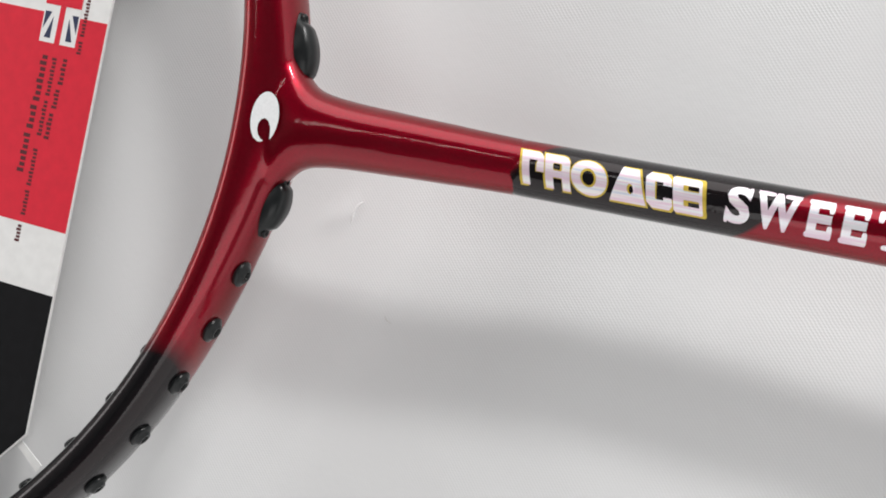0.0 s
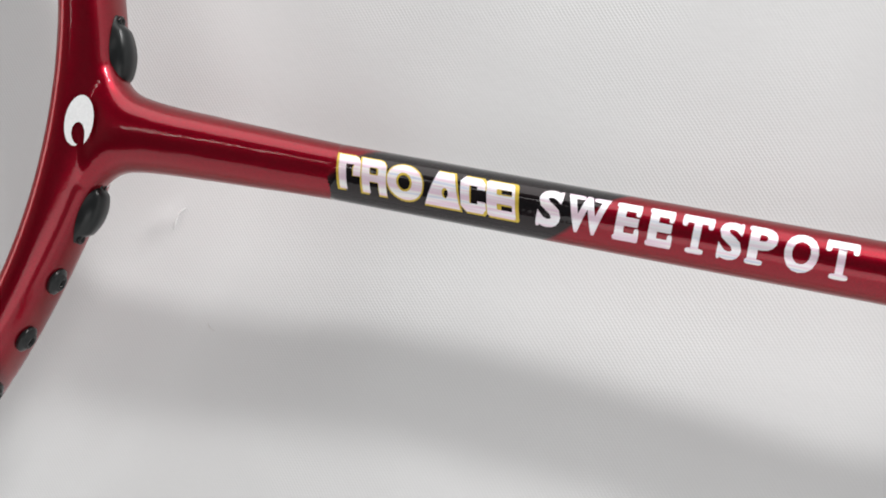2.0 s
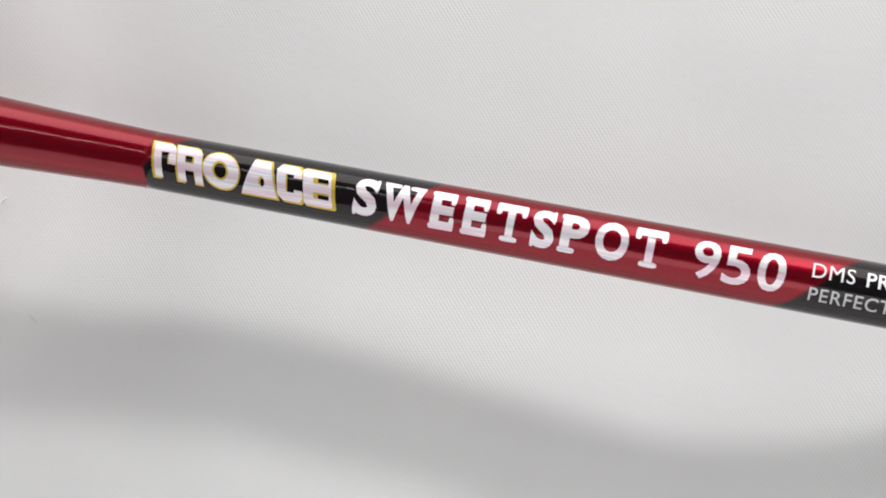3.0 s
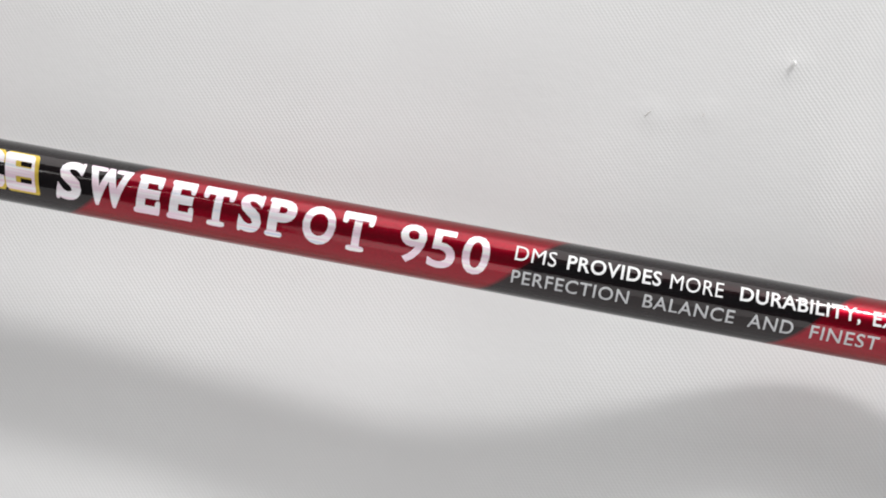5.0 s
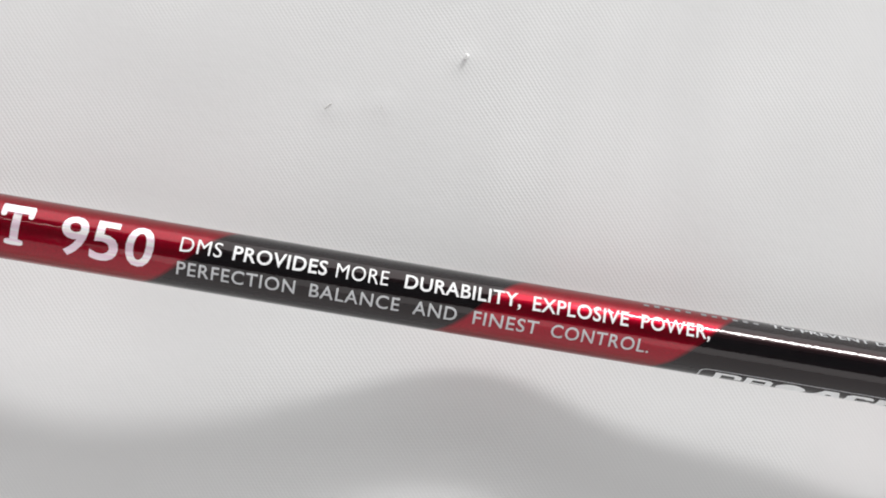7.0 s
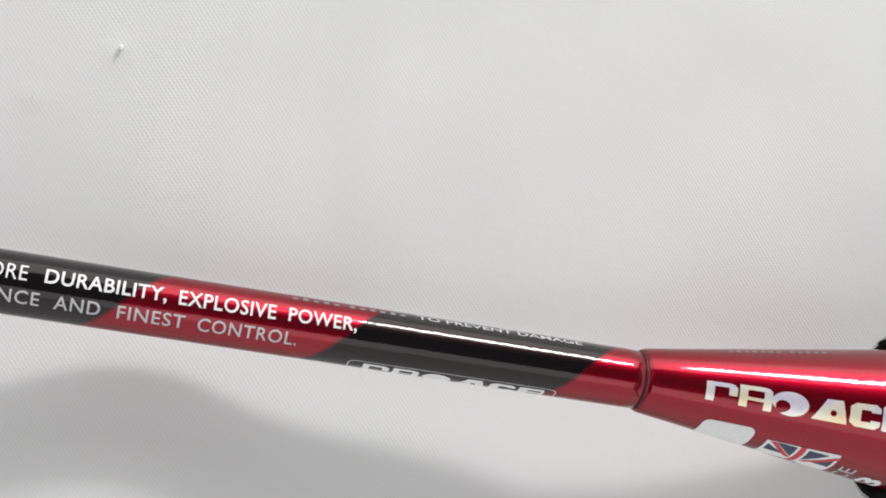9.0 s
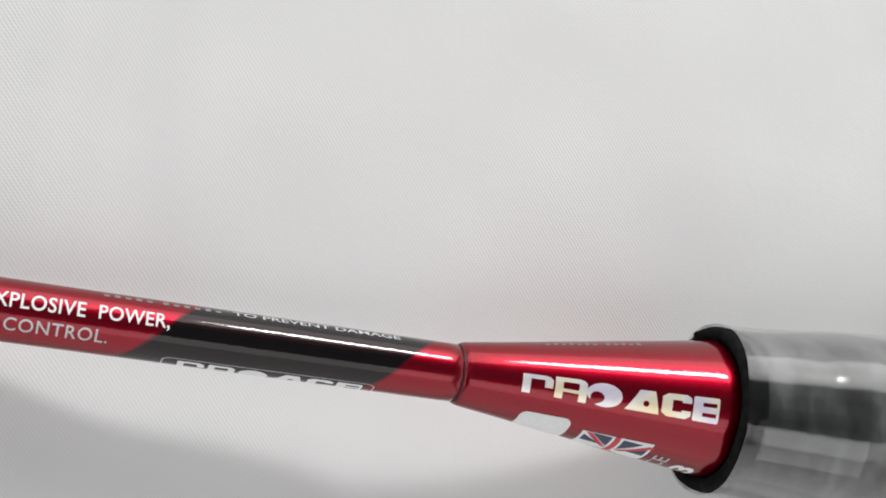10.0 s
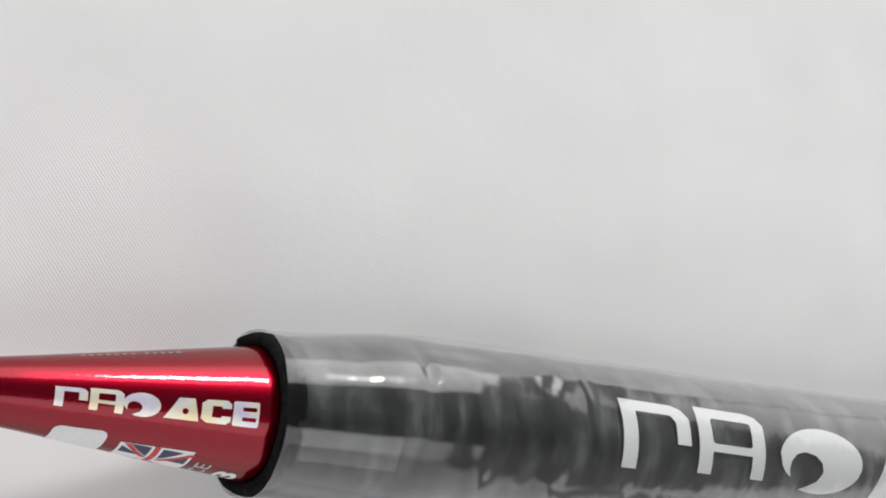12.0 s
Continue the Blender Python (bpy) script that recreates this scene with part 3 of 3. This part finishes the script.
for word, s0, s1, bold in (("DMS", 91.8, 96.3, 0.0), ("PROVIDES", 97.5, 107.7, 0.016), ("MORE", 108.7, 114.4, 0.0), ("DURABILITY,", 116.2, 129.0, 0.016), ("EXPLOSIVE", 130.3, 140.9, 0.012), ("POWER,", 142.3, 150.0, 0.012)):
    part("lettering", wrap(letters(word, bold, 1.06), s0, s1, 9.5 if "," not in word else 6.5, 38, shaft_radius, 0.03, 0.0, 0.0, 6, 12), WHITE, racket, "white lettering")
for word, s0, s1 in (("PERFECTION", 91.8, 104.6), ("BALANCE", 106.2, 116.0), ("AND", 117.5, 122.3), ("FINEST", 124.1, 131.3), ("CONTROL.", 132.7, 143.6)):
    part("lettering", wrap(letters(word, 0.008, 1.1), s0, s1, -33, -7.5, shaft_radius, 0.03, 0.0, 0.0, 6, 12), GREY, racket, "grey lettering")
part("lettering", wrap(letters("TO PREVENT DAMAGE", 0.01), 157, 177, 61, 76, shaft_radius, 0.03, 0, 0, 4, 12), GREY, racket)
for k in range(11):
    s0 = 142.6 + 1.18 * k + (0.6 if k > 4 else 0.0)
    part("print_bar", wrap(shapes([rounded(0, 0, 1, 1.6, 0.2)]), s0, s0 + 0.62, 62, 69 + 3 * (k % 2), shaft_radius, 0.03, 0, 0, 3, 1), FAINT, racket)
block_word("emblem", 151.4, 173.4, -82, -52, shaft_radius, WHITE, [(1, hook(0.25)), (1, arch(0.25)), (1.1, [oval(0.5, 0.5, 0.5, 0.5)]), (1.2, WEDGE), (1, OPEN_BOX), (1, SLOTTED)])
part("print_line", wrap(shapes([rounded(0, 0, 24.6, 8, 1.0), rounded(0.15, 0.15, 24.45, 7.85, 0.9)]), 149.8, 174.6, -120, -46, shaft_radius, 0.02, 0, 0, 10, 8), GREY, racket)
# the cone's prints
block_word("emblem", 191.7, 199.9, -10, 16.5, cone_radius, PEARL, [(0.95, hook(0.27)), (1, arch(0.25))], skew=-0.25, space=0.03)
part("emblem", wrap(shapes(wave_emblem()), 199.7, 204.2, -11, 15, cone_radius, 0.03, -0.2, 0, 6, 3), PEARL, racket)
block_word("emblem", 204.5, 216.6, -9, 12.5, cone_radius, PEARL, [(1.15, WEDGE), (1, OPEN_BOX), (0.9, SLOTTED)], space=0.03)
part("sticker", wrap(shapes([rounded(0, 0, 6.4, 4.5, 0.9)]), 192.6, 199.0, -90, -36, cone_radius, 0.05, 0.6), WHITE, racket, "blank white sticker")


def flag(lo, hi, low, high):
    """A small union flag laid round the cone: white ground, blue corners, red bands."""
    part("flag_ground", wrap(shapes([[(0, 0), (1, 0), (1, 1), (0, 1)]]), lo, hi, low, high, cone_radius, 0.03, 0.5), WHITE, racket, "small red, white and blue flag")
    for tri in ([(0.14, 0.96), (0.42, 0.96), (0.42, 0.62)], [(0.58, 0.96), (0.86, 0.96), (0.58, 0.62)], [(0.04, 0.86), (0.04, 0.62), (0.34, 0.62)], [(0.96, 0.86), (0.96, 0.62), (0.66, 0.62)],
                [(0.14, 0.04), (0.42, 0.04), (0.42, 0.38)], [(0.58, 0.04), (0.86, 0.04), (0.58, 0.38)]):
        place = [(lo + (hi - lo) * x, low + (high - low) * y) for x, y in tri]
        xs, ys = [p[0] for p in place], [p[1] for p in place]
        part("flag_corner", wrap(shapes([tri]), min(xs), max(xs), min(ys), max(ys), cone_radius, 0.05, 0.0, 0, 4, 2), NAVY, racket)
    for x0, x1, y0, y1 in ((0.05, 0.40, 0.95, 0.55), (0.95, 0.60, 0.95, 0.55)):
        band = [(x0, y0), (x0 + 0.09, y0), (x1 + 0.05, y1), (x1 - 0.04, y1)]
        place = [(lo + (hi - lo) * x, low + (high - low) * y) for x, y in band]
        xs, ys = [p[0] for p in place], [p[1] for p in place]
        part("flag_band", wrap(shapes([band]), min(xs), max(xs), min(ys), max(ys), cone_radius, 0.07, 0, 0, 4, 2), FLAG_RED, racket)
    part("flag_band", wrap(shapes([[(0, 0), (1, 0), (1, 1), (0, 1)]]), lo + (hi - lo) * 0.46, lo + (hi - lo) * 0.54, low, high, cone_radius, 0.06), FLAG_RED, racket)


flag(200.8, 210.0, -100, -44)
def turned(bm):
    """Quarter turn, for print that reads round the cone."""
    for v in bm.verts:
        v.co = Vector((-v.co.y, v.co.x, v.co.z))
    return bm


part("lettering", wrap(turned(letters("CE")), 211.0, 213.0, -82, -56, cone_radius, 0.04), GREY, racket)
part("lettering", wrap(turned(letters("3", 0.03)), 214.2, 217.2, -80, -62, cone_radius, 0.04), WHITE, racket)
for k in range(12):
    s0 = 195.4 + 1.02 * k + (0.7 if k > 6 else 0.0)
    part("print_bar", wrap(shapes([rounded(0, 0, 1, 1.6, 0.2)]), s0, s0 + 0.55, 72, 75 + (k % 2), cone_radius, 0.03, 0, 0, 3, 1), FAINT, racket)
# the grip's prints, under the film
def print_radius(s):
    return 12.72


block_word("emblem", 273.6, 306.8, -11.5, 36, print_radius, WHITE, [(0.94, hook(0.21)), (1, arch(0.2))], skew=-0.15, space=0.055)
part("emblem", wrap(shapes(wave_emblem()), 309.6, 331, -20, 30, print_radius, 0.03, 0, 0, 8, 6), WHITE, racket)
block_word("emblem", 333, 380, -22, 26, print_radius, WHITE, [(1, WEDGE), (1, OPEN_BOX), (1, SLOTTED)])
# the crescent on the throat
crescent = shapes(wave_emblem())
for v in crescent.verts:
    x, y = v.co.x - 0.5, v.co.y - 0.5
    x, y = 0.42 * x - 0.91 * y, 0.91 * x + 0.42 * y
    v.co = Vector((-20.3 + 4.1 * x, 0.3 + 6.8 * y, 4.3)) * MM
part("emblem", crescent, WHITE, racket, "white crescent emblem")

# ---- the hang card inside the head ----
card = thing("product_card", (-0.0572, 0, AXIS - 0.0093), "red, white and black printed product card with a small flag", "card")


card.rotation_euler = (0, 0, radians(-2.0))


def card_piece(name, x0, y0, x1, y1, z, thick, material, label=""):
    bm = bmesh.new()
    bmesh.ops.create_cube(bm, size=1)
    for v in bm.verts:
        v.co = Vector((x0 + (x1 - x0) * (v.co.x + 0.5), y0 + (y1 - y0) * (v.co.y + 0.5), z + thick * v.co.z)) * MM
    return part(name, bm, material, card, label, smooth=False)


def card_sheet(name, outline, z0, z1, material, label=""):
    """A flat prism over an outline in millimetres."""
    bm = bmesh.new()
    low = [bm.verts.new(Vector((x, y, z0)) * MM) for x, y in outline]
    high = [bm.verts.new(Vector((x, y, z1)) * MM) for x, y in outline]
    bm.faces.new(high)
    bm.faces.new(list(reversed(low)))
    for i in range(len(outline)):
        j = (i + 1) % len(outline)
        bm.faces.new((low[i], low[j], high[j], high[i]))
    bmesh.ops.recalc_face_normals(bm, faces=bm.faces)
    return part(name, bm, material, card, label, smooth=False)


card_sheet("board", [(0, -53.7), (0, 70), (-95, 70), (-95, -66), (-10.5, -66)], -0.5, 0.0, CARD_WHITE, "white card board")
card_sheet("print_field", [(-0.12, -22.2), (-0.12, 9.9), (-94.9, 9.9), (-94.9, -22.2)], 0.004, 0.03, CARD_RED, "red printed field")
card_sheet("print_field", [(-0.12, -53.6), (-0.12, -32.0), (-94.9, -32.0), (-94.9, -65.9), (-10.5, -65.9)], 0.004, 0.03, CARD_BLACK, "black printed field")
def small_print(x, y0, y1, w):
    """One word too small to read: short upright bars in a row."""
    bm = bmesh.new()
    count = max(2, round((y1 - y0) / (0.72 * w)))
    pitch = (y1 - y0) / count
    for k in range(count):
        made = bmesh.ops.create_cube(bm, size=1)
        tall = w * (1.0 if k % 3 == 0 else 0.78)
        for v in made["verts"]:
            v.co = Vector((x + w / 2 - tall * (v.co.x + 0.5), y0 + pitch * (k + 0.5 + 0.66 * v.co.y), 0.045 + 0.02 * v.co.z)) * MM
    return part("print_bar", bm, INK, card, smooth=False)


for x, y0, y1, w in ((-10.6, -14.9, -8.6, 1.25), (-10.4, -8.1, -4.2, 1.25), (-10.2, -3.8, 3.6, 1.25), (-8.5, -16.6, -10.7, 0.85), (-8.5, -21.2, -17.2, 0.85), (-8.4, -8.8, -3.2, 0.85), (-8.3, -2.6, 3.4, 0.85),
                    (-7.0, -9.1, -4.9, 0.95), (-6.7, -4.3, -1.2, 0.95), (-6.4, -0.6, 3.6, 0.95), (-8.7, -25.4, -22.6, 0.85), (-4.2, 4.5, 6.6, 0.75), (-4.2, 7.2, 13.0, 0.75)):
    small_print(x, y0, y1, w)
card_piece("flag_ground", -11.8, 5.4, -5.1, 18.6, 0.045, 0.02, CARD_WHITE, "small printed flag")
for x0, y0, x1, y1, z in ((-8.95, 5.4, -7.95, 18.6, 0.075), (-11.8, 11.2, -5.1, 12.8, 0.082)):
    card_piece("flag_band", x0, y0, x1, y1, z, 0.02, CARD_RED)
for sx in (-1, 1):
    for sy in (-1, 1):
        cx, cy = -8.45, 12.0
        card_sheet("flag_corner", [(cx + sx * 1.45, cy + sy * 2.5), (cx + sx * 1.45, cy + sy * 5.9), (cx + sx * 2.6, cy + sy * 5.9)], 0.07, 0.085, NAVY)
        card_sheet("flag_corner", [(cx + sx * 3.1, cy + sy * 1.9), (cx + sx * 3.1, cy + sy * 4.6), (cx + sx * 1.9, cy + sy * 1.9)], 0.07, 0.085, NAVY)
card_sheet("plastic_strip", [(-2.6, -55.3), (-1.7, -54.6), (3.4, -57.7), (2.6, -58.9)], -0.9, -0.7, CARD_WHITE, "short clear plastic strip")


# ---- lint on the cloth ----
def lint(x, y, long, thick, turn, colour, label):
    """A twisted bit of fibre lying on the cloth; sizes in millimetres."""
    rings = []
    for i in range(9):
        u = i / 8 - 0.5
        bend = 0.22 * long * math.sin(2.6 * u + turn)
        px = x + long * u * math.cos(turn) - bend * math.sin(turn)
        py = y + long * u * math.sin(turn) + bend * math.cos(turn)
        r = thick * (0.35 + 0.65 * math.cos(math.pi * u)) * (1 + 0.25 * math.sin(5 * i + x))
        pz = cloth_height(px, py) + 0.7 * r
        rings.append([(px - r * math.sin(turn) * math.cos(a), py + r * math.cos(turn) * math.cos(a), pz + r * math.sin(a)) for a in (2 * math.pi * k / 8 for k in range(8))])
    ob = part("lint", skin(rings), colour)
    ob.location.z = AXIS
    return tagged(ob, label, "lint", "bits of lint on the cloth")


LINT_WHITE = plain("white_lint", (0.82, 0.82, 0.82), 0.9, 0, 3000)
LINT_GREY = plain("grey_lint", (0.66, 0.65, 0.64), 0.9, 0, 3000)
lint(119.2, 28.6, 0.6, 0.36, 0.4, LINT_WHITE, "small tuft of white lint on the cloth")
lint(110.3, 21.2, 0.45, 0.07, 0.9, LINT_GREY, "tiny grey speck of lint on the cloth")
lint(103.9, 20.4, 1.1, 0.06, 0.4, LINT_GREY, "short grey strand of lint on the cloth")
lint(-6.8, -24.5, 1.4, 0.10, -0.9, LINT_GREY, "thin grey hair-like fibre on the cloth")
# no lint: pale strand added for the highlight on a raised crease
lint(-14.6, -10.6, 3.6, 0.20, 0.95, LINT_WHITE, "pale strand added for the bright line of a raised crease")
